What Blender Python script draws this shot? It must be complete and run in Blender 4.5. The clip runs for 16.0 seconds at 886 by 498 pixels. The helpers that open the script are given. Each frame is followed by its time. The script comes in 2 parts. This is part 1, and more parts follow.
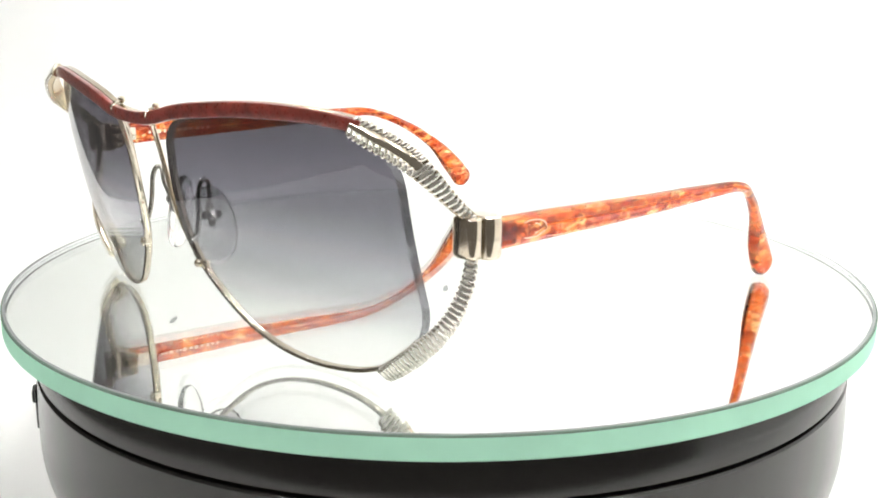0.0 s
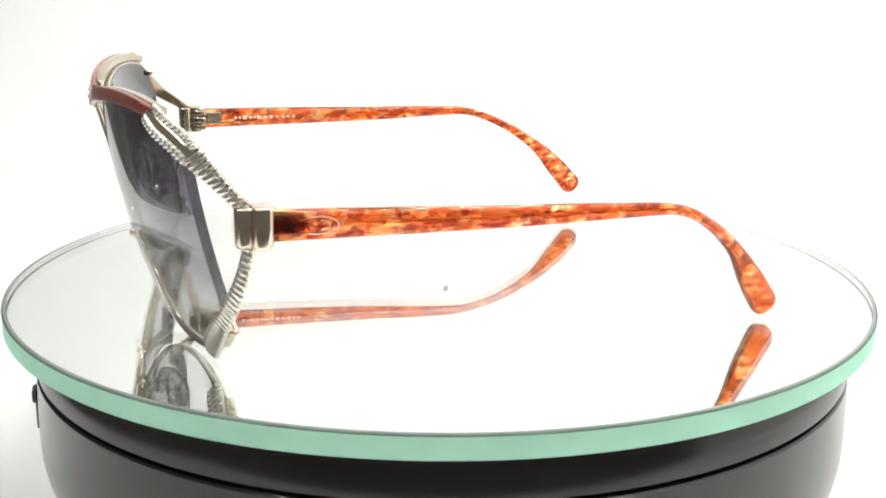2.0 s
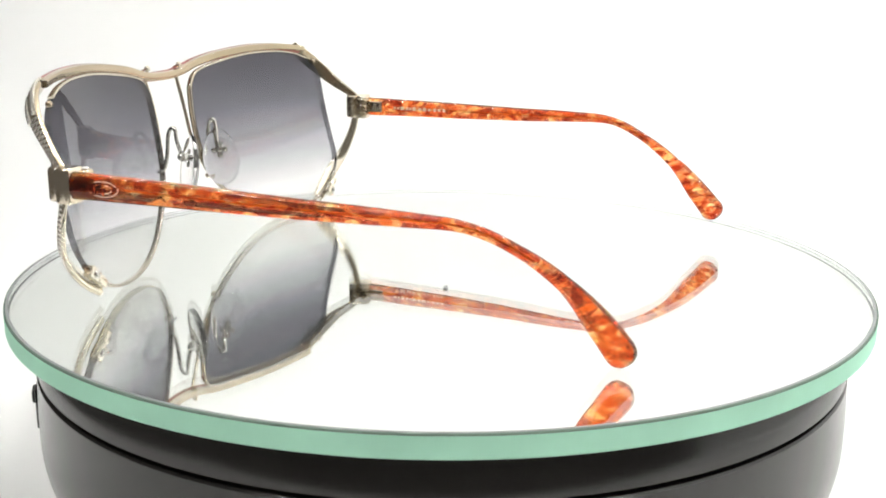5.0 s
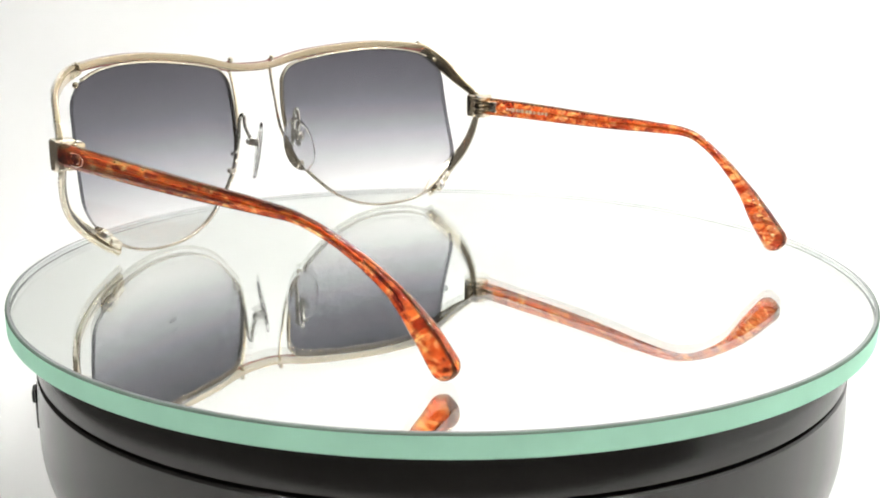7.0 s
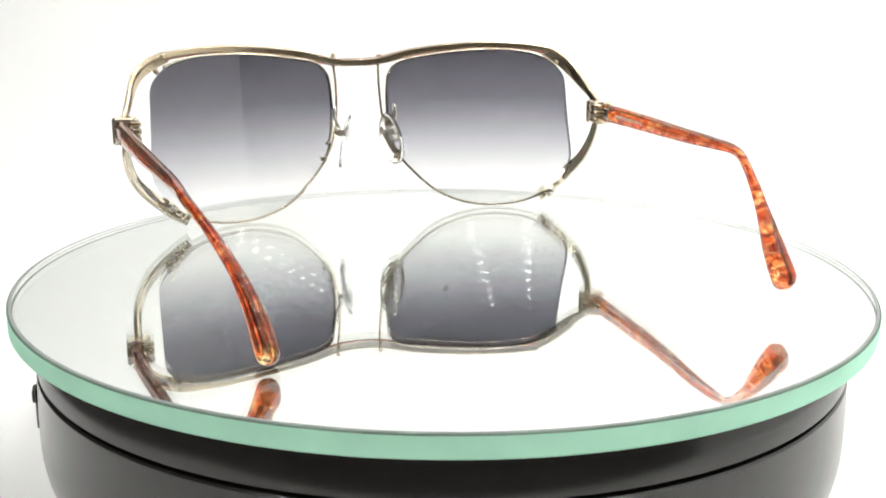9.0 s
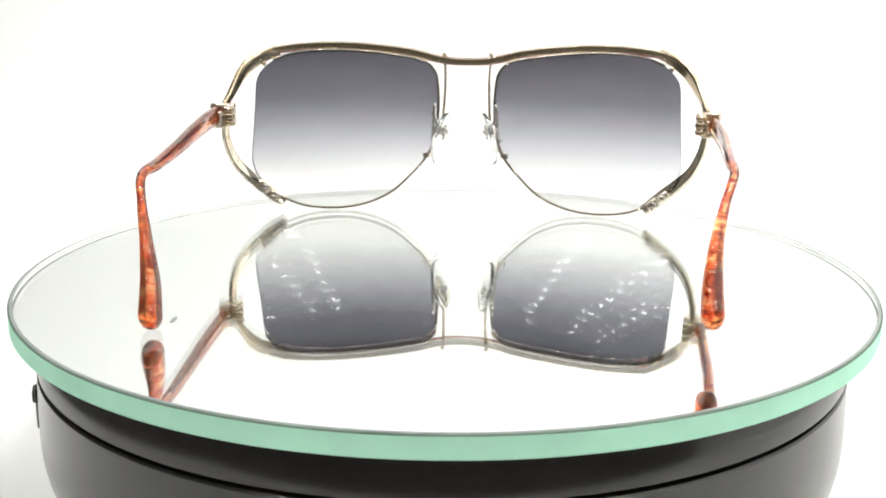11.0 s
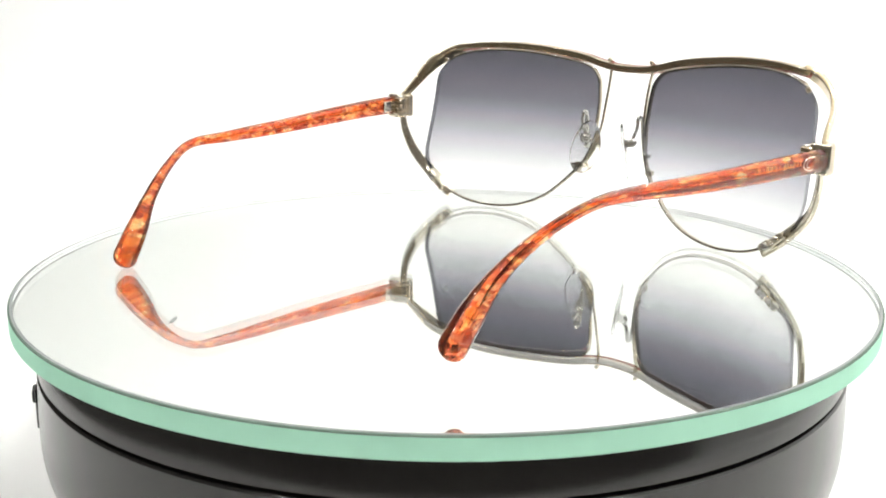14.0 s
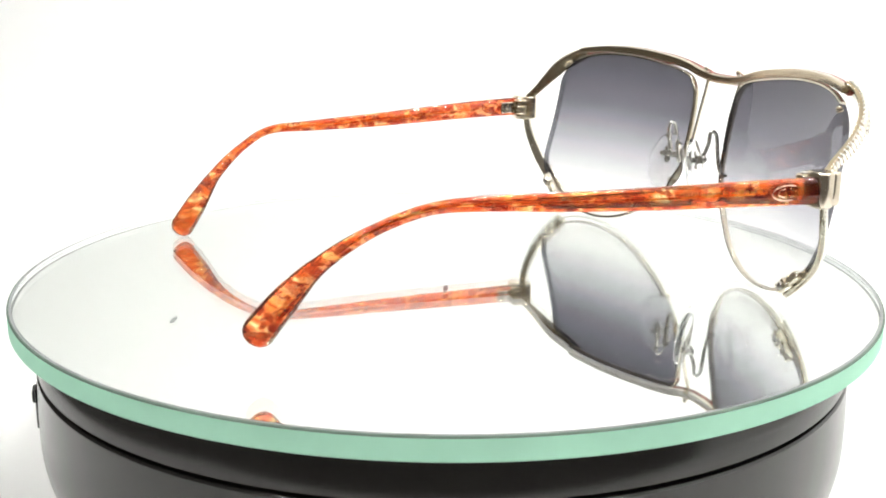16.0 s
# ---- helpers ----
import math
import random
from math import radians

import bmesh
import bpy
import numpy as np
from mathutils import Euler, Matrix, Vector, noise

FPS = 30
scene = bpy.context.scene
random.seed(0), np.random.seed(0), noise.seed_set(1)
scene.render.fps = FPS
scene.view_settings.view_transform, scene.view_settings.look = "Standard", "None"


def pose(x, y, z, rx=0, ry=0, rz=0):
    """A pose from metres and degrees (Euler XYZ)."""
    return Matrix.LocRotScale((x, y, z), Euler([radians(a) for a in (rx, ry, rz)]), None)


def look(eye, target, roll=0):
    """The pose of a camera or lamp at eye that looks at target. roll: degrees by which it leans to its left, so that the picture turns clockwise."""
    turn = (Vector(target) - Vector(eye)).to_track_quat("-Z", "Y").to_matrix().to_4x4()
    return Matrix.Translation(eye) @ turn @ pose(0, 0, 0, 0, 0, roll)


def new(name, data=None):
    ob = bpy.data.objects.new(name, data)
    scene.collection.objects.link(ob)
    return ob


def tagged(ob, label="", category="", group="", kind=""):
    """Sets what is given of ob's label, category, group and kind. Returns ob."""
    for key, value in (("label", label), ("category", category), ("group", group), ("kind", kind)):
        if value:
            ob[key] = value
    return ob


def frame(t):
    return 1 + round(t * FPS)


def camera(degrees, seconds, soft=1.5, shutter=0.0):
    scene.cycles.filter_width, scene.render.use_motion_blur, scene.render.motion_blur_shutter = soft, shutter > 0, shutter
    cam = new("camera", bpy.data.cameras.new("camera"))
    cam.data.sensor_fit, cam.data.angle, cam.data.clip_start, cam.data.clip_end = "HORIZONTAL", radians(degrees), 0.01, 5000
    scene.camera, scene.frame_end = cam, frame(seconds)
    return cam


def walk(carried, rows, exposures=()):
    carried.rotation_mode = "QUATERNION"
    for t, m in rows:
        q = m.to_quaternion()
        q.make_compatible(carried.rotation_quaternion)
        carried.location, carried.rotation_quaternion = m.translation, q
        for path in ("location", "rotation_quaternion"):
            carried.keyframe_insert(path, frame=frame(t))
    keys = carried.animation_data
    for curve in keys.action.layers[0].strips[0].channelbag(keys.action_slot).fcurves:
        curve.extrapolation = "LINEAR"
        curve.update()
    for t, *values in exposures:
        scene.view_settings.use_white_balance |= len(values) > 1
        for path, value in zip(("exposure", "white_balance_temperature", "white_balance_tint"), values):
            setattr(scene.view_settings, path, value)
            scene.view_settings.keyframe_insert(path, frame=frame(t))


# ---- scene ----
# camera: stands still in the mouth of the light box
cam = camera(43.8, 16.0, soft=1.9)
EYE = (0.0, -0.2626, 0.0716)
AIM = (0.0, -0.2626 + math.cos(radians(14.3)), 0.0716 - math.sin(radians(14.3)))
VIEW = look(EYE, AIM, 0.44)
walk(cam, [(0.0, VIEW), (16.0, VIEW)], [(0.0, 0.01), (2.0, -0.05), (4.0, -0.12), (6.5, -0.14), (7.5, -0.13), (9.0, -0.04), (11.5, 0.05), (14.0, 0.05), (16.0, 0.03)])

# ---- world and lights ----
world = bpy.data.worlds.new("room_light")
world.use_nodes = True
scene.world = world
world.node_tree.nodes["Background"].inputs["Color"].default_value = (1.0, 0.95, 0.88, 1)
world.node_tree.nodes["Background"].inputs["Strength"].default_value = 0.15

STRIPS = ((-0.255, 0.11), (-0.215, 0.15), (-0.15, 0.23), (0.088, 0.29), (0.118, 0.29), (0.16, 0.29), (0.31, 0.29))  # x, far end
BOX_TOP = 0.40
LED_GLOW = 196.0  # the diodes light the whole box


# ---- materials ----
def mat(name, color, rough=0.5, metal=0.0, **kw):
    m = bpy.data.materials.new(name)
    m.use_nodes = True
    b = m.node_tree.nodes["Principled BSDF"]
    b.inputs["Base Color"].default_value = (*color, 1)
    b.inputs["Roughness"].default_value = rough
    b.inputs["Metallic"].default_value = metal
    for k, v in kw.items():
        b.inputs[k.replace("_", " ")].default_value = v
    return m


def add(m, kind):
    return m.node_tree.nodes.new(kind)


def bsdf(m):
    return m.node_tree.nodes["Principled BSDF"]


def noise_of(m, scale, detail=4.0):
    tc = add(m, "ShaderNodeTexCoord")
    n = add(m, "ShaderNodeTexNoise")
    n.inputs["Scale"].default_value = scale
    n.inputs["Detail"].default_value = detail
    m.node_tree.links.new(tc.outputs["Object"], n.inputs["Vector"])
    return n


def ramp_of(m, src, stops):
    r = add(m, "ShaderNodeValToRGB")
    while len(r.color_ramp.elements) < len(stops):
        r.color_ramp.elements.new(0.5)
    for e, (p, col) in zip(r.color_ramp.elements, stops):
        e.position, e.color = p, (*col, 1)
    m.node_tree.links.new(src, r.inputs["Fac"])
    return r


def grain(m, base, spread, scale, rough=None, bump=0.0, bump_scale=None):
    """Two scales of variation in colour, roughness and relief."""
    a = noise_of(m, scale)
    lo_c = tuple(max(0, v * (1 - spread)) for v in base)
    hi_c = tuple(min(1, v * (1 + spread)) for v in base)
    r = ramp_of(m, a.outputs["Fac"], [(0.3, lo_c), (0.7, hi_c)])
    m.node_tree.links.new(r.outputs["Color"], bsdf(m).inputs["Base Color"])
    if rough:
        n2 = noise_of(m, scale * 6)
        mr = add(m, "ShaderNodeMapRange")
        mr.inputs["To Min"].default_value, mr.inputs["To Max"].default_value = rough
        m.node_tree.links.new(n2.outputs["Fac"], mr.inputs["Value"])
        m.node_tree.links.new(mr.outputs["Result"], bsdf(m).inputs["Roughness"])
    if bump:
        n3 = noise_of(m, bump_scale or scale * 12)
        bp = add(m, "ShaderNodeBump")
        bp.inputs["Strength"].default_value = bump
        bp.inputs["Distance"].default_value = 0.0002
        m.node_tree.links.new(n3.outputs["Fac"], bp.inputs["Height"])
        m.node_tree.links.new(bp.outputs["Normal"], bsdf(m).inputs["Normal"])
    return m


GOLD = grain(mat("pale_gold_plate", (0.84, 0.77, 0.64), 0.14, 1.0), (0.84, 0.77, 0.64), 0.03, 160, rough=(0.08, 0.15))
BLOCK = grain(mat("polished_gold_block", (0.68, 0.60, 0.48), 0.16, 1.0), (0.68, 0.60, 0.48), 0.04, 180, rough=(0.13, 0.2))
# rim wire: dark reflections are put into the lowered gold colour
RIM = grain(mat("darkened_gold_wire", (0.56, 0.50, 0.41), 0.18, 1.0), (0.56, 0.50, 0.41), 0.06, 200, rough=(0.1, 0.2))
RIB = grain(mat("pale_gold_ribbing", (0.96, 0.93, 0.86), 0.28, 1.0), (0.95, 0.92, 0.85), 0.03, 260, rough=(0.22, 0.32))
# gold darkened in its colour, standing in for reflections of dark surroundings
GOLD_DIM = grain(mat("gold_with_dark_reflections", (0.46, 0.38, 0.27), 0.28, 1.0), (0.46, 0.38, 0.27), 0.05, 120, rough=(0.12, 0.2))
BRASS = grain(mat("copper_core", (1.0, 0.60, 0.28), 0.3, 1.0), (0.98, 0.58, 0.27), 0.06, 140, rough=(0.24, 0.36))
STEEL = grain(mat("nickel_steel", (0.66, 0.64, 0.60), 0.18, 1.0), (0.66, 0.64, 0.60), 0.04, 200, rough=(0.12, 0.2))
INLAY = grain(mat("brick_red_enamel", (0.20, 0.032, 0.022), 0.3, 0.0, Coat_Weight=0.5, Coat_Roughness=0.1), (0.20, 0.032, 0.022), 0.35, 420, rough=(0.2, 0.4))
BLACK = grain(mat("satin_black_plastic", (0.022, 0.021, 0.020), 0.34), (0.015, 0.0135, 0.0115), 0.06, 30, rough=(0.19, 0.22))
DARK = grain(mat("black_gap", (0.006, 0.006, 0.006), 0.7), (0.006, 0.006, 0.006), 0.2, 50)
PAPER = grain(mat("white_liner", (0.84, 0.845, 0.84), 0.85), (0.84, 0.845, 0.84), 0.012, 6, rough=(0.8, 0.9), bump=0.02)
DUST = grain(mat("grey_dust", (0.11, 0.12, 0.12), 0.9), (0.11, 0.12, 0.12), 0.3, 900)
ROSE_GOLD = grain(mat("rose_gold", (0.86, 0.62, 0.46), 0.3, 1.0), (0.86, 0.62, 0.46), 0.05, 300, rough=(0.2, 0.32))
PRINT = mat("cream_print", (0.80, 0.70, 0.52), 0.4, 0.4)


def tortoise():
    """Red-amber marbled acetate, light passes through it; flecks are drawn out along the arm."""
    m = mat("amber_red_acetate", (0.5, 0.12, 0.03), 0.05, 0.0, IOR=1.47)
    nt, b = m.node_tree, bsdf(m)
    tc, mp = add(m, "ShaderNodeTexCoord"), add(m, "ShaderNodeMapping")
    mp.inputs["Scale"].default_value = (1.0, 0.5, 1.0)
    nt.links.new(tc.outputs["Object"], mp.inputs["Vector"])
    warp, mix = add(m, "ShaderNodeTexNoise"), add(m, "ShaderNodeMixRGB")
    warp.inputs["Scale"].default_value = 420
    mix.inputs["Fac"].default_value = 0.004
    nt.links.new(mp.outputs["Vector"], warp.inputs["Vector"])
    nt.links.new(mp.outputs["Vector"], mix.inputs["Color1"])
    nt.links.new(warp.outputs["Color"], mix.inputs["Color2"])
    vor = add(m, "ShaderNodeTexVoronoi")
    vor.feature = "SMOOTH_F1"
    vor.inputs["Smoothness"].default_value = 0.35
    vor.inputs["Scale"].default_value = 720
    nt.links.new(mix.outputs["Color"], vor.inputs["Vector"])
    sep = add(m, "ShaderNodeSeparateColor")
    nt.links.new(vor.outputs["Color"], sep.inputs["Color"])
    cells = ramp_of(m, sep.outputs["Red"], [(0.05, (0.24, 0.013, 0.005)), (0.26, (0.42, 0.026, 0.008)), (0.50, (0.68, 0.075, 0.014)), (0.70, (0.88, 0.18, 0.024)), (0.82, (1.0, 0.52, 0.14)), (0.95, (1.0, 0.82, 0.42))])
    fine = noise_of(m, 1000, 5)
    dark = ramp_of(m, fine.outputs["Fac"], [(0.34, (0.42, 0.22, 0.20)), (0.55, (1, 1, 1))])
    mul = add(m, "ShaderNodeMixRGB")
    mul.blend_type = "MULTIPLY"
    mul.inputs["Fac"].default_value = 0.3
    nt.links.new(cells.outputs["Color"], mul.inputs["Color1"])
    nt.links.new(dark.outputs["Color"], mul.inputs["Color2"])
    net = add(m, "ShaderNodeTexVoronoi")
    net.feature = "DISTANCE_TO_EDGE"
    net.inputs["Scale"].default_value = 720
    nt.links.new(mix.outputs["Color"], net.inputs["Vector"])
    line = ramp_of(m, net.outputs["Distance"], [(0.02, (0.2, 0.2, 0.2)), (0.10, (0, 0, 0))])
    veins = add(m, "ShaderNodeMixRGB")
    veins.inputs["Color2"].default_value = (1.0, 0.52, 0.20, 1)
    nt.links.new(line.outputs["Color"], veins.inputs["Fac"])
    nt.links.new(mul.outputs["Color"], veins.inputs["Color1"])
    nt.links.new(veins.outputs["Color"], b.inputs["Base Color"])
    b.inputs["Transmission Weight"].default_value = 0.97
    b.inputs["Coat Weight"].default_value = 0.0
    b.inputs["Coat Roughness"].default_value = 0.04
    return m


ACETATE = tortoise()


def clear_sheet(name, tint, gloss, stops=None, rough=0.0):
    """Thin clear plastic: coloured transmission and a Fresnel gloss. stops: tint by height, in metres."""
    m = bpy.data.materials.new(name)
    m.use_nodes = True
    nt = m.node_tree
    nt.nodes.remove(bsdf(m))
    tr, gl, mx, fr = add(m, "ShaderNodeBsdfTransparent"), add(m, "ShaderNodeBsdfGlossy"), add(m, "ShaderNodeMixShader"), add(m, "ShaderNodeLayerWeight")
    tr.inputs["Color"].default_value = (*tint, 1)
    gl.inputs["Roughness"].default_value = rough
    fr.inputs["Blend"].default_value = 0.5
    pw, ml = add(m, "ShaderNodeMath"), add(m, "ShaderNodeMath")
    pw.operation, ml.operation = "POWER", "MULTIPLY_ADD"
    pw.inputs[1].default_value = 5.0
    ml.inputs[1].default_value, ml.inputs[2].default_value = 1 - gloss, gloss
    nt.links.new(fr.outputs["Facing"], pw.inputs[0])
    nt.links.new(pw.outputs["Value"], ml.inputs[0])
    if stops:
        tc, sp, mr = add(m, "ShaderNodeTexCoord"), add(m, "ShaderNodeSeparateXYZ"), add(m, "ShaderNodeMapRange")
        mr.inputs["From Min"].default_value, mr.inputs["From Max"].default_value = 0.0, 0.05
        nt.links.new(tc.outputs["Object"], sp.inputs["Vector"])
        nt.links.new(sp.outputs["Z"], mr.inputs["Value"])
        r = ramp_of(m, mr.outputs["Result"], stops)
        nt.links.new(r.outputs["Color"], tr.inputs["Color"])
    nt.links.new(ml.outputs["Value"], mx.inputs["Fac"])
    nt.links.new(tr.outputs["BSDF"], mx.inputs[1])
    nt.links.new(gl.outputs["BSDF"], mx.inputs[2])
    nt.links.new(mx.outputs["Shader"], nt.nodes["Material Output"].inputs["Surface"])
    return m


# two surfaces tint each, so these are square roots of the lens's tint
LENS = clear_sheet("graduated_grey_lens", (0.5, 0.5, 0.5), 0.035, [
    (0.0, (0.955, 0.955, 0.95)), (0.18, (0.905, 0.905, 0.91)), (0.42, (0.655, 0.655, 0.685)), (0.66, (0.395, 0.392, 0.428)), (0.95, (0.275, 0.270, 0.300))])
# the dark tint stands in for dark surroundings refracted at the edge
LENS_EDGE = clear_sheet("darkened_lens_edge", (0.26, 0.26, 0.28), 0.10, rough=0.15)
SILICONE = mat("clear_silicone", (0.97, 0.97, 0.965), 0.05, 0.0, IOR=1.41, Transmission_Weight=1.0)


def sheet_glass(name, tint, rough):
    m = bpy.data.materials.new(name)
    m.use_nodes = True
    nt = m.node_tree
    nt.nodes.remove(bsdf(m))
    g = add(m, "ShaderNodeBsdfGlass")
    g.inputs["Color"].default_value = (*tint, 1)
    g.inputs["Roughness"].default_value = rough
    g.inputs["IOR"].default_value = 1.5
    nt.links.new(g.outputs["BSDF"], nt.nodes["Material Output"].inputs["Surface"])
    return m


GLASS = sheet_glass("float_glass", (0.99, 1.0, 0.99), 0.0)
SILVER = mat("silvering", (0.95, 0.96, 0.955), 0.004, 1.0)
EDGE = sheet_glass("green_ground_edge", (0.55, 0.80, 0.67), 0.12)


def frost(m, color, share):
    """Ground surface: part of the light is scattered at it."""
    nt = m.node_tree
    out = nt.nodes["Material Output"]
    clear = out.inputs["Surface"].links[0].from_socket
    d, mx = add(m, "ShaderNodeBsdfDiffuse"), add(m, "ShaderNodeMixShader")
    n = noise_of(m, 90)
    lo_c, hi_c = tuple(v * 0.96 for v in color), tuple(min(1, v * 1.03) for v in color)
    r = ramp_of(m, n.outputs["Fac"], [(0.3, lo_c), (0.7, hi_c)])
    nt.links.new(r.outputs["Color"], d.inputs["Color"])
    mx.inputs["Fac"].default_value = share
    nt.links.new(clear, mx.inputs[1])
    nt.links.new(d.outputs["BSDF"], mx.inputs[2])
    nt.links.new(mx.outputs["Shader"], out.inputs["Surface"])


frost(EDGE, (0.56, 0.97, 0.76), 0.78)
ARRIS = sheet_glass("green_arris", (0.50, 0.62, 0.56), 0.25)
frost(ARRIS, (0.16, 0.22, 0.18), 0.8)
# paints the pale look of the far edge seen through the glass
HAZE = grain(mat("painted_edge_haze", (0.86, 0.88, 0.875), 0.6), (0.86, 0.88, 0.875), 0.02, 40)
# dark grey painted for the thin lines that the glass edges refract
RIM_LINE = grain(mat("painted_rim_line", (0.16, 0.175, 0.175), 0.3), (0.16, 0.175, 0.175), 0.1, 60)
LED = mat("led_die", (1, 1, 1), 0.4, 0.0, Emission_Strength=LED_GLOW)
bsdf(LED).inputs["Emission Color"].default_value = (1, 0.985, 0.955, 1)


# ---- mesh helpers (millimetres in, metres out) ----
def finish(bm, smooth=40):
    bmesh.ops.scale(bm, vec=(0.001,) * 3, verts=bm.verts)
    bmesh.ops.recalc_face_normals(bm, faces=bm.faces)
    for f in bm.faces:
        f.smooth = True
    for e in bm.edges:
        if len(e.link_faces) == 2 and e.calc_face_angle(0) > radians(smooth):
            e.smooth = False
    return bm


def part(name, bm, material, parent=None, label="", smooth=40):
    me = bpy.data.meshes.new(name)
    finish(bm, smooth).to_mesh(me)
    bm.free()
    for m in material if isinstance(material, (list, tuple)) else [material]:
        me.materials.append(m)
    ob = new(name, me)
    ob.parent = parent
    return tagged(ob, label)


def spline(pts, n):
    """n points evenly along a smooth curve through pts."""
    P = np.array(pts, float)
    Q = np.vstack([2 * P[0] - P[1], P, 2 * P[-1] - P[-2]])
    out = []
    for i in range(len(P) - 1):
        a, b, c, d = Q[i:i + 4]
        for u in np.linspace(0, 1, 24, endpoint=False):
            out.append(0.5 * (2 * b + (c - a) * u + (2 * a - 5 * b + 4 * c - d) * u * u + (3 * b - a - 3 * c + d) * u ** 3))
    out.append(P[-1])
    out = np.array(out)
    d = np.r_[0, np.cumsum(np.linalg.norm(np.diff(out, axis=0), axis=1))]
    u = np.linspace(0, d[-1], n)
    return np.stack([np.interp(u, d, out[:, k]) for k in range(out.shape[1])], 1)


def frames(path, up):
    """Tangent, side and up vectors along a path; up is a vector or one per point."""
    res = []
    for i in range(len(path)):
        t = Vector(path[min(i + 1, len(path) - 1)] - path[max(i - 1, 0)]).normalized()
        w = Vector(up[i] if hasattr(up[0], "__len__") else up)
        s = t.cross(w).normalized()
        res.append((t, s, s.cross(t).normalized()))
    return res


def sweep(path, up, width, height, seg=10, power=2.0, bm=None):
    """A bar with a super-elliptic section; width lies along the side, height along up."""
    bm = bm or bmesh.new()
    n = len(path)
    W = np.interp(np.linspace(0, 1, n), np.linspace(0, 1, len(width)), width) if hasattr(width, "__len__") else np.full(n, width)
    Hh = np.interp(np.linspace(0, 1, n), np.linspace(0, 1, len(height)), height) if hasattr(height, "__len__") else np.full(n, height)
    rings = []
    for i, (t, s, u) in enumerate(frames(path, up)):
        ring = []
        for k in range(seg):
            a = 2 * math.pi * (k + 0.5) / seg
            ca, sa = math.cos(a), math.sin(a)
            x = math.copysign(abs(ca) ** (2 / power), ca) * W[i] / 2
            y = math.copysign(abs(sa) ** (2 / power), sa) * Hh[i] / 2
            ring.append(bm.verts.new(Vector(path[i]) + s * x + u * y))
        rings.append(ring)
    for r0, r1 in zip(rings, rings[1:]):
        for k in range(seg):
            bm.faces.new((r0[k], r0[(k + 1) % seg], r1[(k + 1) % seg], r1[k]))
    bm.faces.new(rings[0][::-1])
    bm.faces.new(rings[-1])
    return bm


def box(bm, lo, hi, bevel=0.0, m=None, seg=2):
    r = bmesh.ops.create_cube(bm, size=1.0)
    vs = r["verts"]
    c = [(a + b) / 2 for a, b in zip(lo, hi)]
    d = [b - a for a, b in zip(lo, hi)]
    for v in vs:
        v.co = Vector((v.co.x * d[0] + c[0], v.co.y * d[1] + c[1], v.co.z * d[2] + c[2]))
    if bevel:
        es = list({e for v in vs for e in v.link_edges})
        r = bmesh.ops.bevel(bm, geom=es, offset=bevel, segments=seg, affect="EDGES", profile=0.5)
        vs = list({v for f in r["faces"] for v in f.verts} | {v for v in vs if v.is_valid})
    if m:
        bmesh.ops.transform(bm, matrix=m, verts=vs)
    return bm


def ball(bm, c, r, squash=(1, 1, 1), m=None):
    q = bmesh.ops.create_uvsphere(bm, u_segments=14, v_segments=9, radius=r)
    for v in q["verts"]:
        v.co = Vector([a * b for a, b in zip(v.co, squash)])
        if m:
            v.co = m @ v.co
        v.co += Vector(c)
    return bm


def lathe(profile, seg=160, bm=None, mats=None, cx=0.0, cy=0.0):
    """Turn (radius, z) pairs about the upright axis; a radius of zero closes the end."""
    bm = bm or bmesh.new()
    rings = []
    for r, z in profile:
        if r == 0:
            rings.append([bm.verts.new((cx, cy, z))])
        else:
            rings.append([bm.verts.new((cx + r * math.cos(2 * math.pi * k / seg), cy + r * math.sin(2 * math.pi * k / seg), z)) for k in range(seg)])
    for i, (a, b) in enumerate(zip(rings, rings[1:])):
        for k in range(seg):
            q = [a[k % len(a)], a[(k + 1) % len(a)], b[(k + 1) % len(b)], b[k % len(b)]]
            q = list(dict.fromkeys(q))
            f = bm.faces.new(q)
            if mats:
                f.material_index = mats[i]
    return bm


# ---- light box: liner with a swept corner, open to the dim room at the front and on one side ----
FLOOR = -60.0
BOX_WEST = -262.0


def sheet(name, lo, hi, label):
    bm = box(bmesh.new(), lo, hi)
    return tagged(part(name, bm, PAPER), label, "light box", kind="structure")


def backdrop():
    prof = [(-215.0, FLOOR)] + [(180 + 140 * math.sin(a), FLOOR + 140 - 140 * math.cos(a)) for a in np.linspace(0, math.pi / 2, 20)] + [(320.0, 1000 * BOX_TOP - 2)]
    bm = bmesh.new()
    rows = []
    for k, (y, z) in enumerate(prof):
        a, b = prof[max(k - 1, 0)], prof[min(k + 1, len(prof) - 1)]
        nx = Vector((0, b[1] - a[1], a[0] - b[0])).normalized() * 3
        rows.append([bm.verts.new((x, y + d * nx.y, z + d * nx.z)) for d in (0, 1) for x in (BOX_WEST, 340)])
    for p, q in zip(rows, rows[1:]):
        for i, j in ((0, 1), (1, 3), (3, 2), (2, 0)):
            bm.faces.new((p[i], p[j], q[j], q[i]))
    bm.faces.new((rows[0][0], rows[0][1], rows[0][3], rows[0][2]))
    bm.faces.new((rows[-1][0], rows[-1][1], rows[-1][3], rows[-1][2]))
    ob = part("backdrop", bm, PAPER)
    return tagged(ob, "seamless white sweep backdrop curving up behind turntable", "backdrop", kind="structure")


backdrop()
sheet("wall_east", (340.5, -215, FLOOR - 3), (346, 326, 1000 * BOX_TOP), "plain white side of the light box")
sheet("ceiling", (BOX_WEST - 6, -450, 1000 * BOX_TOP + 0.5), (346, 330, 1000 * BOX_TOP + 6), "plain white top of the light box")


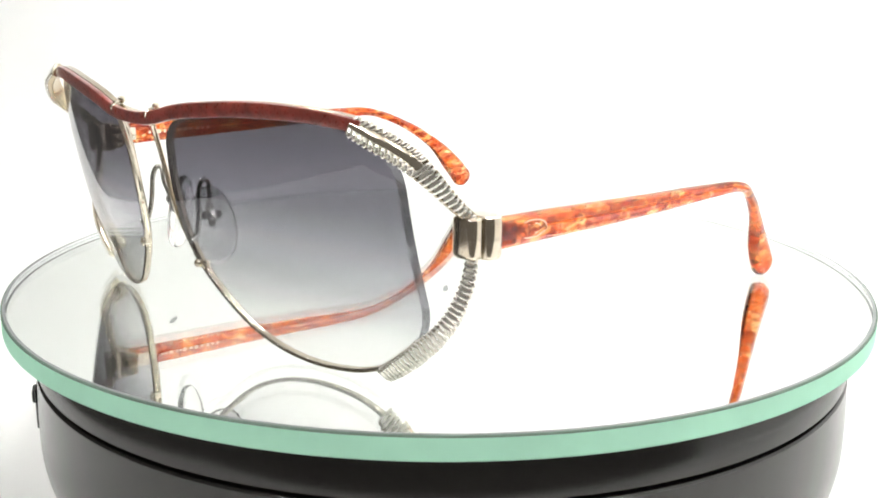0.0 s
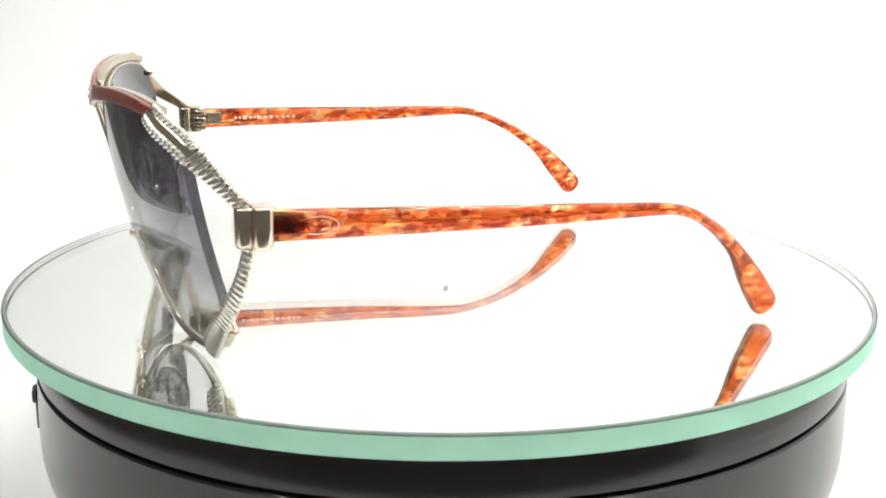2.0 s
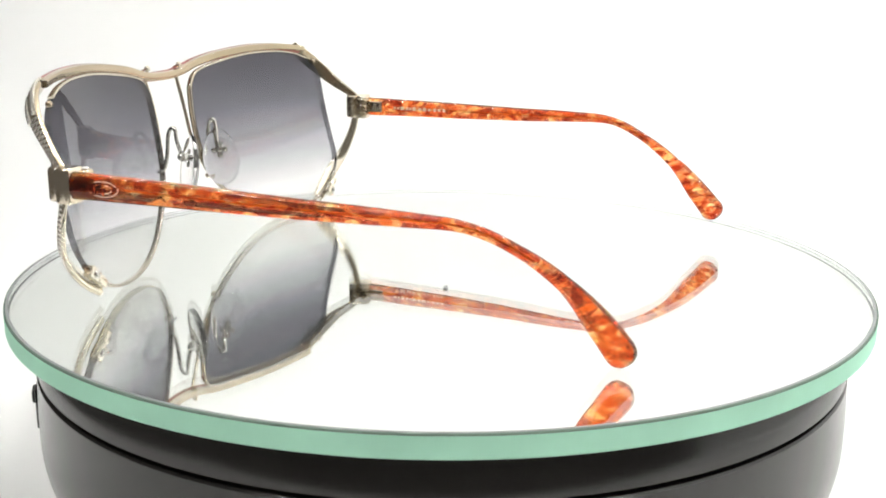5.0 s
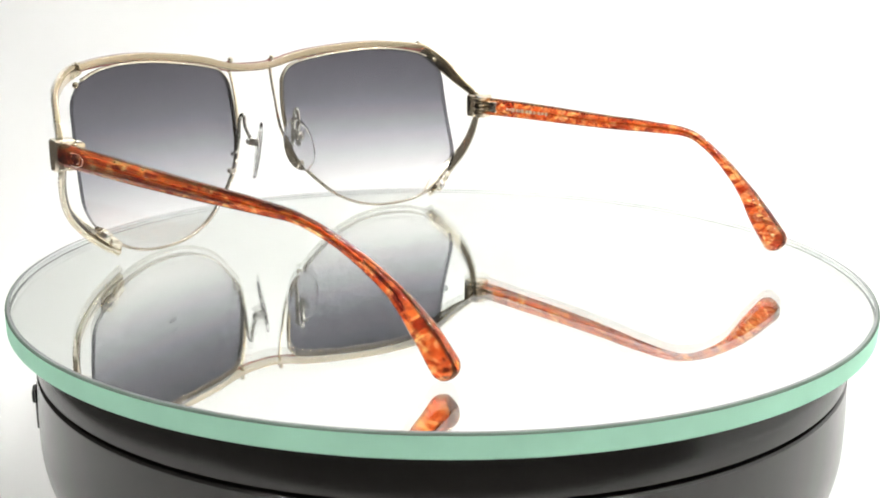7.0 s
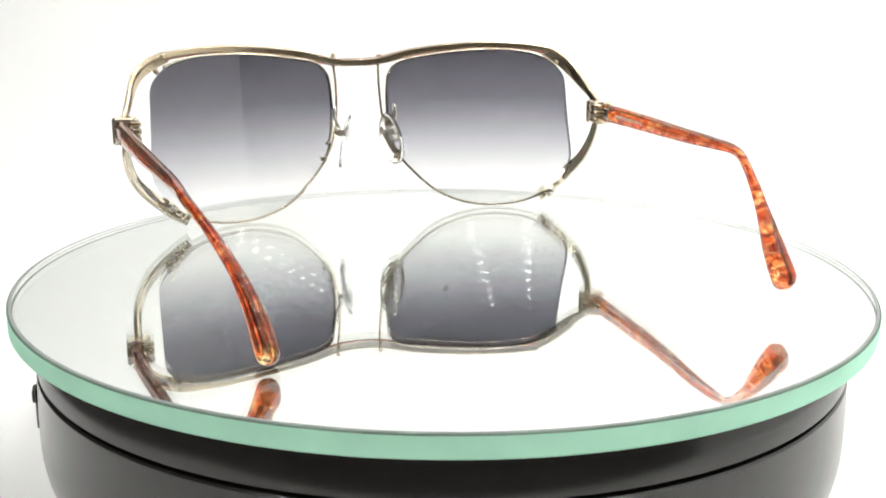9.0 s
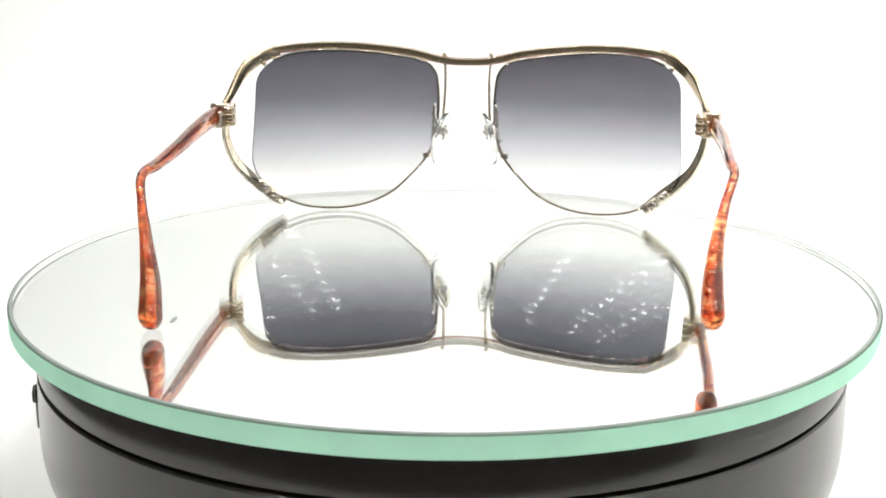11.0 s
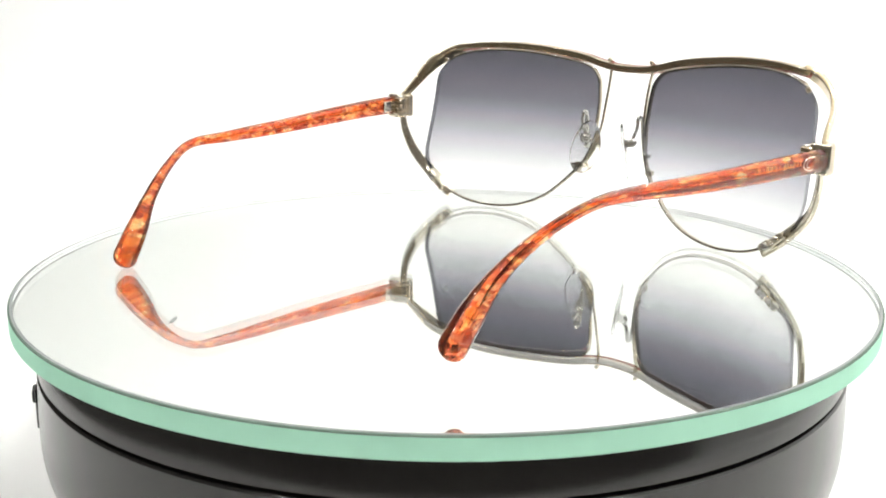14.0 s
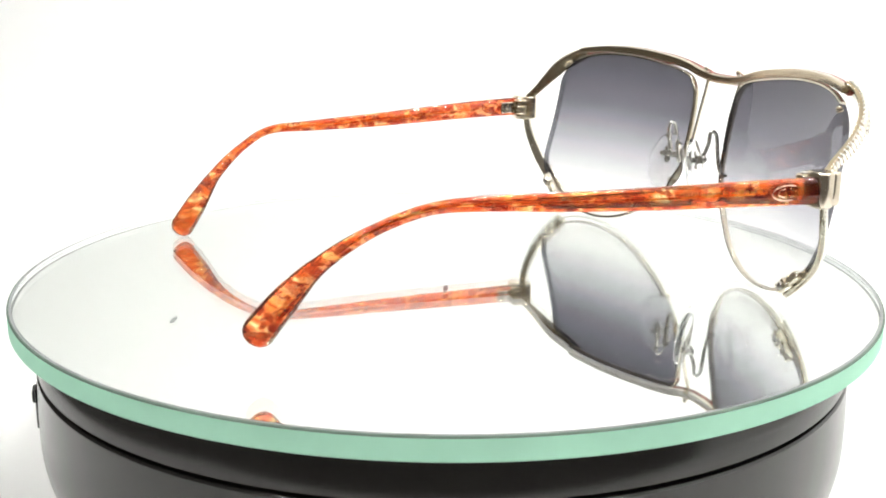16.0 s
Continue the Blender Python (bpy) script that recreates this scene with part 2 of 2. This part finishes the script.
def led_strip(x, far):
    near = -0.43
    strip = tagged(new("led_strip"), "white strip of small glowing diodes under the box top", "led strip", "strips of diodes")
    strip.location = (x, near, BOX_TOP - 0.0025)
    part("backing", box(bmesh.new(), (-5, -8, 0), (5, 1000 * (far - near) + 8, 2.4), 0.4), PAPER, strip)
    bm = box(bmesh.new(), (-2.5, -2.5, -1.2), (2.5, 2.5, 0.1))
    first = part("led", bm, LED, strip)
    for k in range(1, int((far - near) / 0.02) + 1):
        o = new("led", first.data)
        o.parent, o.location = strip, (0, 0.02 * k, 0)
    return strip


# ---- turntable ----
def turntable_base():
    base = tagged(new("turntable_base"), "round satin black plastic turntable base under the glass", "turntable")
    base.location = (0, 0, FLOOR / 1000)
    f = -FLOOR
    rim = [(0, f - 6.0), (92.5, f - 6.0), (94.6, f - 6.5), (95.4, f - 7.6), (95.6, f - 14.5), (95.2, f - 14.8)]
    part("top_ring", lathe(rim + [(93.6, f - 14.8), (0, f - 14.8)]), BLACK, base)
    part("groove", lathe([(0, f - 14.6), (93.5, f - 14.6), (93.5, f - 15.9), (0, f - 15.9)]), DARK, base)
    body = [(0, f - 15.7), (93.6, f - 15.7), (95.3, f - 15.7), (95.7, f - 16.1), (96.1, f - 25), (96.1, f - 30.5)]
    body += [(96.1 - 20 * (1 - math.cos(a)), f - 30.5 - 25.5 * math.sin(a)) for a in np.linspace(0.1, 1.45, 14)]
    body += [(76, f - 56.4), (0, f - 56.4)]
    part("drum", lathe(body), BLACK, base)
    for k in range(4):
        a = math.pi / 4 + k * math.pi / 2
        part("foot", lathe([(0, 0), (7.6, 0), (8, 0.4), (8, 3.8), (0, 3.8)], 32, cx=60 * math.cos(a), cy=60 * math.sin(a)), DARK, base)
    a = radians(196.0)
    turn = Matrix.Rotation(a, 4, "Z")
    sw = part("switch_plate", box(bmesh.new(), (94.9, -5, f - 30), (96.45, 5, f - 21), 0.3, turn), BLACK, base, "small black side switch")
    part("switch_knob", box(bmesh.new(), (96.1, -2.2, f - 25), (97.35, 2.2, f - 21.8), 0.5, turn), DARK, sw)
    return base


def mirror_plate():
    """Silvered glass disc, a touch off the axis; the pattern of its edge turns with it."""
    plate = tagged(new("mirror_plate"), "round mirrored glass plate with a green edge, turning", "glass plate")
    cx, cy = 0.50, 0.55
    R, th, ch = 101.2, 4.3, 0.4
    # RIM_LINE rings are added: painted dark lines in place of refracted edges
    # the HAZE ring is added inside the edge so its far side looks pale
    rings = (("glass_top", [(0, 0), (R - 1.05, 0)], GLASS), ("top_painted_line", [(R - 1.05, 0), (R - ch, 0)], RIM_LINE), ("arris", [(R - ch, 0), (R - 0.12, -0.12), (R, -0.4)], ARRIS),
             ("ground_edge", [(R, -0.4), (R, -th), (R - 0.3, -th - 0.35), (R - 0.6, -th - 0.35)], EDGE), ("silvering", [(R - 0.35, -th), (0, -th)], SILVER), ("upper_painted_line", [(R - 0.47, -0.1), (R - 0.53, -0.5)], RIM_LINE), ("lower_painted_line", [(R - 0.56, -th + 0.55), (R - 0.56, -th + 0.12)], RIM_LINE), ("added_pale_ring", [(R - ch - 0.05, -0.06), (R - 0.5, -0.5), (R - 0.5, -th + 0.1)], HAZE))
    for name, prof, material in rings:
        ob = part(name, lathe(prof, 240, cx=cx, cy=cy), material, plate)
        f = ob.data.polygons[0]
        if f.normal.dot(Vector((f.center.x, f.center.y, f.center.z * 40 + 0.06))) < 0:
            ob.data.flip_normals()
        if name == "glass_top":
            ob.visible_shadow = False  # clear: lets the light down to the edge
    part("spindle_disc", lathe([(0, -th - 0.1), (40, -th - 0.1), (40, -5.9), (0, -5.9)], 64), DARK, plate)
    return plate


# ---- sunglasses ----
def lens_y(x, z):
    """The wrapped, tilted surface on which both lenses lie."""
    return 78.6 + 0.2 * (z - 42) - 0.0032 * x * x - (z - 25) ** 2 / 350


OUTLINE = [(9.6, 38), (10.0, 40.2), (12.0, 43.0), (15, 44.4), (21.5, 45.6), (30, 46.7), (38, 47.3), (47, 47.2), (53.5, 46.3), (57.5, 44.9), (60.6, 42.5), (62.7, 39), (63.1, 33), (63.4, 26), (63.7, 20),
           (63.6, 14.5), (61.2, 9.6), (56, 4.9), (49.5, 1.9), (43, 0.75), (36, 0.75), (29.0, 2.2), (22.4, 5.4), (16.6, 10.6), (12.4, 15.6), (10.0, 21.5), (9.2, 28), (9.2, 34)]


def set_back(x, side):
    """The lenses sit a little behind the brow; one is turned out of line with the other."""
    return -1.0 + 0.02 * x if side > 0 else -0.6


def set_out(x, side):
    return 1.012 * x - 0.7 if side > 0 else x - 0.6


def on_lens(pts, side, d=0.0):
    return [(side * set_out(x, side), lens_y(x, z) + d + set_back(x, side), z) for x, z in pts]


def lens(side, parent):
    ring = spline([(x, z) for x, z in OUTLINE + OUTLINE[:1]], 121)[:-1]
    mid = ring.mean(axis=0)
    bm = bmesh.new()
    layers = []
    for d in (0.9, -0.9):
        rows = []
        for k in range(9):
            s = 1 - k / 9
            rows.append([bm.verts.new((side * set_out(p[0], side), lens_y(p[0], p[1]) + d + set_back(p[0], side), p[1])) for p in mid + (ring - mid) * s])
        c = bm.verts.new((side * set_out(mid[0], side), lens_y(*mid) + d + set_back(mid[0], side), mid[1]))
        n = len(ring)
        for a, b in zip(rows, rows[1:]):
            for i in range(n):
                bm.faces.new((a[i], a[(i + 1) % n], b[(i + 1) % n], b[i]))
        for i in range(n):
            bm.faces.new((rows[-1][i], rows[-1][(i + 1) % n], c))
        layers.append(rows[0])
    for i in range(len(ring)):
        j = (i + 1) % len(ring)
        bm.faces.new((layers[0][i], layers[1][i], layers[1][j], layers[0][j])).material_index = 1
    return part("lens", bm, [LENS, LENS_EDGE], parent, "graduated grey lens, dark above and clear below")


def rim(side, parent):
    pts = [(58.5, 44.6)] + OUTLINE[8:2:-1] + OUTLINE[2::-1] + OUTLINE[:15:-1]
    path = spline(on_lens(pts, side), 150)
    ups = [Vector((side * 0.0064 * abs(p[0]), 1, -0.15)) for p in path]
    return part("rim", sweep(path, [tuple(u) for u in ups], 0.8, 1.5, 12, 4), RIM, parent, "thin gold wire rim")


BROW = [(0, 43.8), (5, 43.9), (10, 44.7), (15, 45.9), (21.5, 46.9), (30, 47.8), (38, 48.3), (47, 48.3), (53.5, 47.8), (58.3, 47.1)]


def brow(parent):
    """Gold bar behind, enamel strip in front; the strip hangs a little lower and hides the rim."""
    pts = [(-x, z) for x, z in BROW[:0:-1]] + BROW
    path = spline([(x, lens_y(abs(x), z) + 0.4, z + 0.4 * min(1, abs(x) / 20)) for x, z in pts], 100)
    bar = part("brow_bar", sweep(path, (0, 0, 1), 1.8, [1.6, 2.1, 2.1, 2.1, 2.1, 2.1, 1.6], 20, 5.5), GOLD_DIM, parent, "gold metal brow bar")
    path = spline([(x, lens_y(abs(x), z) + 1.75, z + 0.05 * min(1, abs(x) / 20)) for x, z in pts], 100)
    part("brow_inlay", sweep(path, (0, 0, 1), 1.5, [2.3, 2.9, 2.9, 2.5, 2.9, 2.9, 2.3], 10, 3.2), INLAY, bar, "brick-red enamel strip along the brow")
    return bar


UPPER = {1: [(56.6, 70.1, 47.9), (60.6, 69.6, 45.9), (64.1, 68.0, 43.3), (66.3, 65.9, 40.7), (68.0, 62.3, 37.3), (69.0, 58.0, 34.3), (69.8, 55.4, 32.3)],
         -1: [(56.6, 69.6, 47.2), (61.1, 68.0, 45.4), (64.7, 65.3, 43.0), (66.6, 63.1, 40.5), (67.9, 60.2, 37.2), (69.0, 57.5, 34.2), (69.8, 55.4, 32.3)]}
LOWER = {1: [(69.6, 55.2, 26.2), (69.0, 56.1, 22), (67.9, 57.3, 18), (66.1, 58.6, 14.3), (63, 59.9, 10.8), (59.2, 60.7, 7.3), (55.8, 60.9, 4.4), (53.6, 60.9, 2.7)],
         -1: [(69.8, 55.2, 26.2), (69.8, 56.1, 22), (69.0, 57.3, 18), (67.3, 58.6, 14.1), (64.1, 59.9, 10.4), (60.0, 60.7, 6.9), (56.2, 60.9, 4.1), (53.8, 60.9, 2.5)]}


def arm(side, parent, pts, widths, count, name, lift, face, trim, split, metal):
    """Flat bar with ribs across its outer face."""
    n = 60
    path = spline([(side * x, y, z) for x, y, z in pts], n)
    out = Vector((side * face[0], face[1], face[2]))
    bar = part(name, sweep(path, tuple(out), widths, 1.4, 20, 5), metal, parent, "ribbed pale gold side arm")
    bm = bmesh.new()
    arc = [(math.cos(a) * 0.5, math.sin(a) * lift, 0) for a in np.linspace(0.0, math.pi, 11)]
    sweep(np.array(arc), (0, 0, 1), 0.36, 0.95, 8, 2.0, bm=bm)
    rib_mesh = tooth_mesh = None
    fr = frames(path, tuple(out))
    cut = int(n * split)
    if cut:
        crest = np.array([path[i] + np.array(fr[i][2]) * 0.45 for i in range(cut + 4)])
        part("crest", sweep(crest, tuple(out), [w * 0.5 for w in widths[:len(widths) // 2 + 1]], [1.3, 1.4, 1.3, 0.6], 16, 2.2), GOLD, bar)
    for k in range(count):
        u = (k + 0.6) / count * (n - 1)
        i = min(int(u), n - 2)
        p = Vector(path[i] + (path[i + 1] - path[i]) * (u - i)) * 0.001
        t, s, up = fr[i]
        q = Matrix((s, up, -t)).transposed().to_4x4()
        w = float(np.interp(u / (n - 1), np.linspace(0, 1, len(widths)), widths)) - trim
        if i < cut:
            # a tooth at either edge of the smooth crest
            for e in (-1, 1):
                if tooth_mesh is None:
                    tm = bmesh.new()
                    ball(tm, (0, 0, 0), 1.0, (0.95, 0.5, 0.5))
                    ob = part("tooth", tm, RIB, bar)
                    tooth_mesh = ob.data
                else:
                    ob = new("tooth", tooth_mesh)
                    ob.parent = bar
                ob.matrix_local = Matrix.Translation(p + up * 0.0007 + s * (e * (w + trim - 1.1) / 2000)) @ q @ Matrix.Rotation(e * 0.5, 4, "Y")
            continue
        if rib_mesh is None:
            rib = part("rib", bm, RIB, bar)
            rib_mesh = rib.data
        else:
            rib = new("rib", rib_mesh)
            rib.parent = bar
        rib.matrix_local = Matrix.Translation(p + up * 0.00035) @ q @ Matrix.Rotation(side * 0.2, 4, "Y") @ Matrix.Diagonal((w, 1, 1, 1))
    return bar


def hinge_block(side, parent):
    bm = bmesh.new()
    flip = Matrix.Diagonal((side, 1, 1, 1))
    for cx, cy, dx, dy, z0, z1 in ((69.4, 55.9, 5.4, 3.5, 26.0, 32.8), (70.4, 53.1, 5.8, 3.9, 25.8, 33.0)):
        rise = np.array([(side * cx, cy, z) for z in (z0, z0 + 0.25, z0 + 0.7, z1 - 0.7, z1 - 0.25, z1)])
        k = np.array([0.84, 0.95, 1, 1, 0.95, 0.84])
        sweep(rise, (0, 1, 0), list(dx * k), list(dy * k), 28, 3.2, bm=bm)
    b = part("hinge_block", bm, BLOCK, parent, "polished gold hinge block", smooth=32)
    bm = bmesh.new()
    for z0, z1 in ((26.6, 28.2), (28.35, 30.4), (30.55, 32.2)):
        box(bm, (66.0, 50.2, z0), (69.2, 53.6, z1), 0.7, flip, 3)
    part("hinge_knuckle", bm, GOLD_DIM, b)
    part("hinge_leaf", box(bmesh.new(), (68.4, 45.8, 27.9), (69.2, 51.2, 31.2), 0.25, flip), GOLD, b)
    bm = bmesh.new()
    ball(bm, (side * 67.4, 51.7, 32.3), 1.0, (1, 1, 0.45))
    part("screw", bm, STEEL, b)
    return b


TEMPLES = {-1: [(-71.2, 51.6, 29.6), (-70.5, 38.8, 29.3), (-69, 22.2, 28.6), (-67, 4.1, 27.8), (-65.1, -15.8, 27.2), (-64.5, -28.3, 26.5), (-61.4, -37.3, 22.2), (-58.0, -45.1, 15.9), (-55.5, -50.8, 8.9), (-54.3, -55.2, 2.9)],
           1: [(71.2, 51.6, 29.3), (70.2, 36, 29.5), (68.8, 17, 29.6), (67, 0, 29.8), (65.3, -15, 30.2), (64.2, -27.4, 29.8), (61, -38.1, 25.5), (58.4, -47, 19.4), (57.2, -53.2, 13.0), (56.9, -57.7, 7.9)]}


def temple(side, parent):
    pts = TEMPLES[side]
    n = 120
    path = spline(pts, n)
    ext = path[-1] - path[-2]
    ext = ext / np.linalg.norm(ext)
    caps = [path[-1] + ext * d for d in (0.9, 1.6, 2.15, 2.5, 2.7)]
    path = np.vstack([path, caps])
    u = np.linspace(0, 1, n)
    hh = np.interp(u, [0, 0.25, 0.5, 0.62, 0.68, 0.76, 0.86, 0.94, 1.0], [5.6, 4.8, 3.6, 2.7, 2.2, 2.2, 3.2, 5.6, 6.2])
    ww = np.interp(u, [0, 0.3, 0.6, 0.75, 0.85, 0.95, 1.0], [3.0, 2.9, 2.3, 2.0, 2.6, 4.1, 4.5])
    cap = np.array([0.95, 0.82, 0.64, 0.42, 0.16])
    hh, ww = np.r_[hh, hh[-1] * cap], np.r_[ww, ww[-1] * cap]
    ups = []
    for i in range(len(path)):
        t = path[min(i + 1, len(path) - 1)] - path[max(i - 1, 0)]
        v = np.cross([1, 0, 0], t / np.linalg.norm(t))
        ups.append(tuple(v if v @ np.array([0, -0.6, 0.8]) > 0 else -v))
    ob = part("temple", sweep(path, ups, list(ww), list(hh), 18, 2.45), ACETATE, parent, "marbled amber-red acetate temple arm")
    core = spline(pts, 60)[6:48]
    part("core_wire", sweep(core, ups[12:96:2], 0.4, [0.42, 0.4, 0.36, 0.36], 10, 3), BRASS, ob, "reddish core wire inside the acetate")
    # oval emblem on the outer face, two plain crescents within a ring
    c = Vector(path[9])
    out = Vector((side, 0.05, 0))
    em = bmesh.new()
    oval = np.array([(c.x + side * 1.45, c.y + 1.3 + 3.5 * math.cos(a), c.z + 0.1 + 1.5 * math.sin(a)) for a in np.linspace(0, 2 * math.pi, 41)])
    sweep(oval, tuple(out), 0.3, 0.24, 6, 2, bm=em)
    emblem = part("emblem", em, ROSE_GOLD, ob, "small oval gold emblem")
    for d in (-1, 1):
        bm = bmesh.new()
        arc = np.array([(c.x + side * 1.45, c.y + 1.3 + d * (0.35 + 1.7 * math.cos(a)), c.z + 0.1 + 0.85 * math.sin(a)) for a in np.linspace(-1.45, 1.45, 21)])
        sweep(arc, tuple(out), 0.26, 0.24, 6, 2, bm=bm)
        part("crescent", bm, ROSE_GOLD, emblem)
    if side > 0:
        # cream printing on the inner face, not readable
        bm = bmesh.new()
        rnd = random.Random(4)
        y = 42.0
        while y > 25:
            w = rnd.uniform(0.5, 1.3)
            i = int(np.argmin(abs(path[:, 1] - y)))
            px = path[i][0] - ww[i] / 2 + 0.02
            hgt = rnd.uniform(0.3, 0.55)
            box(bm, (px - 0.08, y - w, path[i][2] - hgt), (px + 0.06, y, path[i][2] + hgt))
            y -= w + rnd.uniform(0.3, 0.8)
        part("printing", bm, PRINT, ob, "cream printed marks inside the temple")
    return ob


def bridge_wire(side, parent):
    path = spline([(side * x, y, z) for x, y, z in [(7.1, 79.3, 44.6), (6.8, 78.0, 40), (6.8, 76.5, 34), (7.4, 75.0, 26), (9.4, 73.2, 19.5), (11.2, 72.6, 16.3)]], 40)
    w = part("bridge_wire", sweep(path, (1, 0, 0), 1.0, 0.9, 8, 2), GOLD, parent, "slim gold bridge wire")
    bm = bmesh.new()
    ball(bm, (side * 7.1, 78.0, 46.2), 0.75)
    ball(bm, (side * 7.1, 79.9, 44.9), 0.6)
    part("post_cap", bm, GOLD, w)
    bm = bmesh.new()
    hoop = np.array([(side * 7.1, 78.3 + 1.8 * math.cos(a), 44.3 + 1.7 * math.sin(a)) for a in np.linspace(-1.5, 1.5, 15)])
    sweep(hoop, (1, 0, 0), 0.5, 1.0, 6, 2, bm=bm)
    part("clasp", bm, GOLD, w)
    bm = bmesh.new()
    ball(bm, (side * 11.3, 73.0, 16.0), 0.9)
    box(bm, (side * 12.0 - 1.1, 71.4, 15.2), (side * 12.0 + 1.1, 73.0, 16.7), 0.3)
    part("end_stud", bm, GOLD, w)
    return w


def nose_pad(side, parent):
    turn = Matrix.Rotation(side * radians(30), 3, "Z") @ Matrix.Rotation(side * radians(-10), 3, "Y") @ Matrix.Rotation(radians(-6), 3, "X")
    mid = Vector((7.3, 66.4, 22.1) if side > 0 else (-6.7, 67.0, 21.8))
    bm = bmesh.new()
    q = bmesh.ops.create_uvsphere(bm, u_segments=32, v_segments=20, radius=1.0)
    for v in q["verts"]:
        # a flat drop: wider below than above
        wide = 4.7 - 0.5 * v.co.z
        flat = math.copysign(abs(v.co.x) ** 0.6, v.co.x)
        v.co = mid + turn @ Vector((0.75 * flat, wide * v.co.y, 8.0 * v.co.z))
    pad = part("nose_pad", bm, SILICONE, parent, "clear silicone nose pad")
    # clover-shaped plate moulded into the pad
    bm = bmesh.new()
    for dy, dz, r in ((0, 0, 1.0), (1.45, 0, 0.8), (-1.45, 0, 0.8), (0, 1.55, 0.85), (0, -1.55, 0.85)):
        ball(bm, mid + turn @ Vector((side * 0.1, dy, 2.1 + dz)), r, (0.3, 1, 1), turn)
    part("clover_plate", bm, STEEL, pad, "clover-shaped metal plate inside the pad")
    grip = mid + turn @ Vector((side * 1.7, 0, 2.2))
    pts = [(10.6, 74.0, 20.3), (10.0, 72.4, 21.4), (9.7, 71.6, 25.0), (9.5, 71.2, 29.5), (9.4, 70.6, 31.3), (9.3, 69.8, 31.8), (9.3, 69.1, 31.2), (9.3, 68.8, 28.6), (side * grip.x, grip.y + 0.8, grip.z + 0.6)]
    path = spline([(side * x, y, z) for x, y, z in pts], 60)
    part("pad_wire", sweep(path, (1, 0.2, 0), 1.05, 1.05, 10, 2), STEEL, pad)
    bm = bmesh.new()
    m = Matrix.Translation(grip) @ turn.to_4x4()
    box(bm, (-1.1, -1.0, -1.2), (1.1, 1.0, 1.2), 0.45, m, 3)
    ball(bm, m @ Vector((side * 0.9, 0, 0)), 1.0)
    part("pad_screw", bm, STEEL, pad)
    return pad


def clamp(side, parent):
    """Small box and screw that hold lens and arm together at the lower corner."""
    bm = bmesh.new()
    m = Matrix.Translation((side * 57.6, lens_y(57.6, 6.4) - 1.6, 6.4)) @ Matrix.Rotation(side * radians(-41), 4, "Y")
    box(bm, (-3.8, -1.3, -1.3), (-0.3, 0.9, 1.3), 0.45, m, 3)
    box(bm, (-0.6, -0.8, -1.0), (3.4, 0.9, 1.0), 0.4, m, 3)
    k = part("clamp", bm, GOLD, parent, "small gold lens clamp")
    hoop = np.array([Vector(m @ Vector((1.0 + 0.95 * math.cos(a), -0.75, 0.8 * math.sin(a)))) for a in np.linspace(0, 2 * math.pi, 21)])
    part("eyelet", sweep(hoop, (0, 1, 0), 0.4, 0.4, 6, 2), GOLD, k)
    bm = bmesh.new()
    ball(bm, Vector(m @ Vector((-2.0, -1.3, 0))), 1.0, (1, 0.6, 1))
    part("screw", bm, STEEL, k)
    bm = bmesh.new()
    ball(bm, (side * 60.2, lens_y(60.2, 43.6) - 1.2, 43.6), 0.8)
    part("top_stud", bm, GOLD_DIM, k)
    return k


def sunglasses():
    g = tagged(new("sunglasses"), "vintage gold sunglasses with amber-red temples and grey lenses", "sunglasses")
    brow(g)
    for side in (-1, 1):
        rim(side, g)
        arm(side, g, UPPER[side], [3.4, 4.0, 4.1, 4.0, 3.2, 2.5, 2.0], 24, "upper_arm", 0.36, (0.55, 0.72, 0.42), 0.6, 0.5, GOLD_DIM)
        arm(side, g, LOWER[side], [1.9, 2.2, 2.5, 2.9, 3.3, 3.6, 3.6, 3.0], 30, "lower_arm", 0.36, (0.62, 0.72, -0.3), 0.2, 0.0, GOLD)
        hinge_block(side, g)
        temple(side, g)
        bridge_wire(side, g)
        nose_pad(side, g)
        clamp(side, g)
        lens(side, g)
    return g


def speck(x, y, r):
    """A still fleck laid on the silvering, standing in for dust on the camera sensor."""
    bm = bmesh.new()
    bmesh.ops.create_icosphere(bm, subdivisions=2, radius=1.0)
    for v in bm.verts:
        n = noise.noise(v.co * 1.7 + Vector((x, y, 0)))
        v.co = Vector((v.co.x * r * (1 + 0.4 * n), v.co.y * r * 4.2 * (1 + 0.4 * n), (v.co.z + 1) * 0.05))
    ob = part("fleck", bm, DUST)
    ob.location = (x / 1000, y / 1000, -0.00426)
    return tagged(ob, "tiny dark fleck standing in for dust on the camera sensor", "fleck", "flecks in the mirror")


for sx, sy in STRIPS:
    led_strip(sx, sy)
speck(0.7, -14.9, 0.6)
speck(-57.0, -40.0, 0.6)
turntable_base()
PLATE = mirror_plate()
GLASSES = sunglasses()


def turn_at(t):
    """Degrees by which the turntable stands at t seconds."""
    return 132.5 - 12.5093 * t - 0.01619 * (t - 8) ** 2


def motions():
    times = [0.2 * k for k in range(81)]
    walk(PLATE, [(t, pose(0, 0, 0, 0, 0, turn_at(t))) for t in times])
    walk(GLASSES, [(t, pose(0, 0, 0, 0, 0, turn_at(t))) for t in times])


motions()
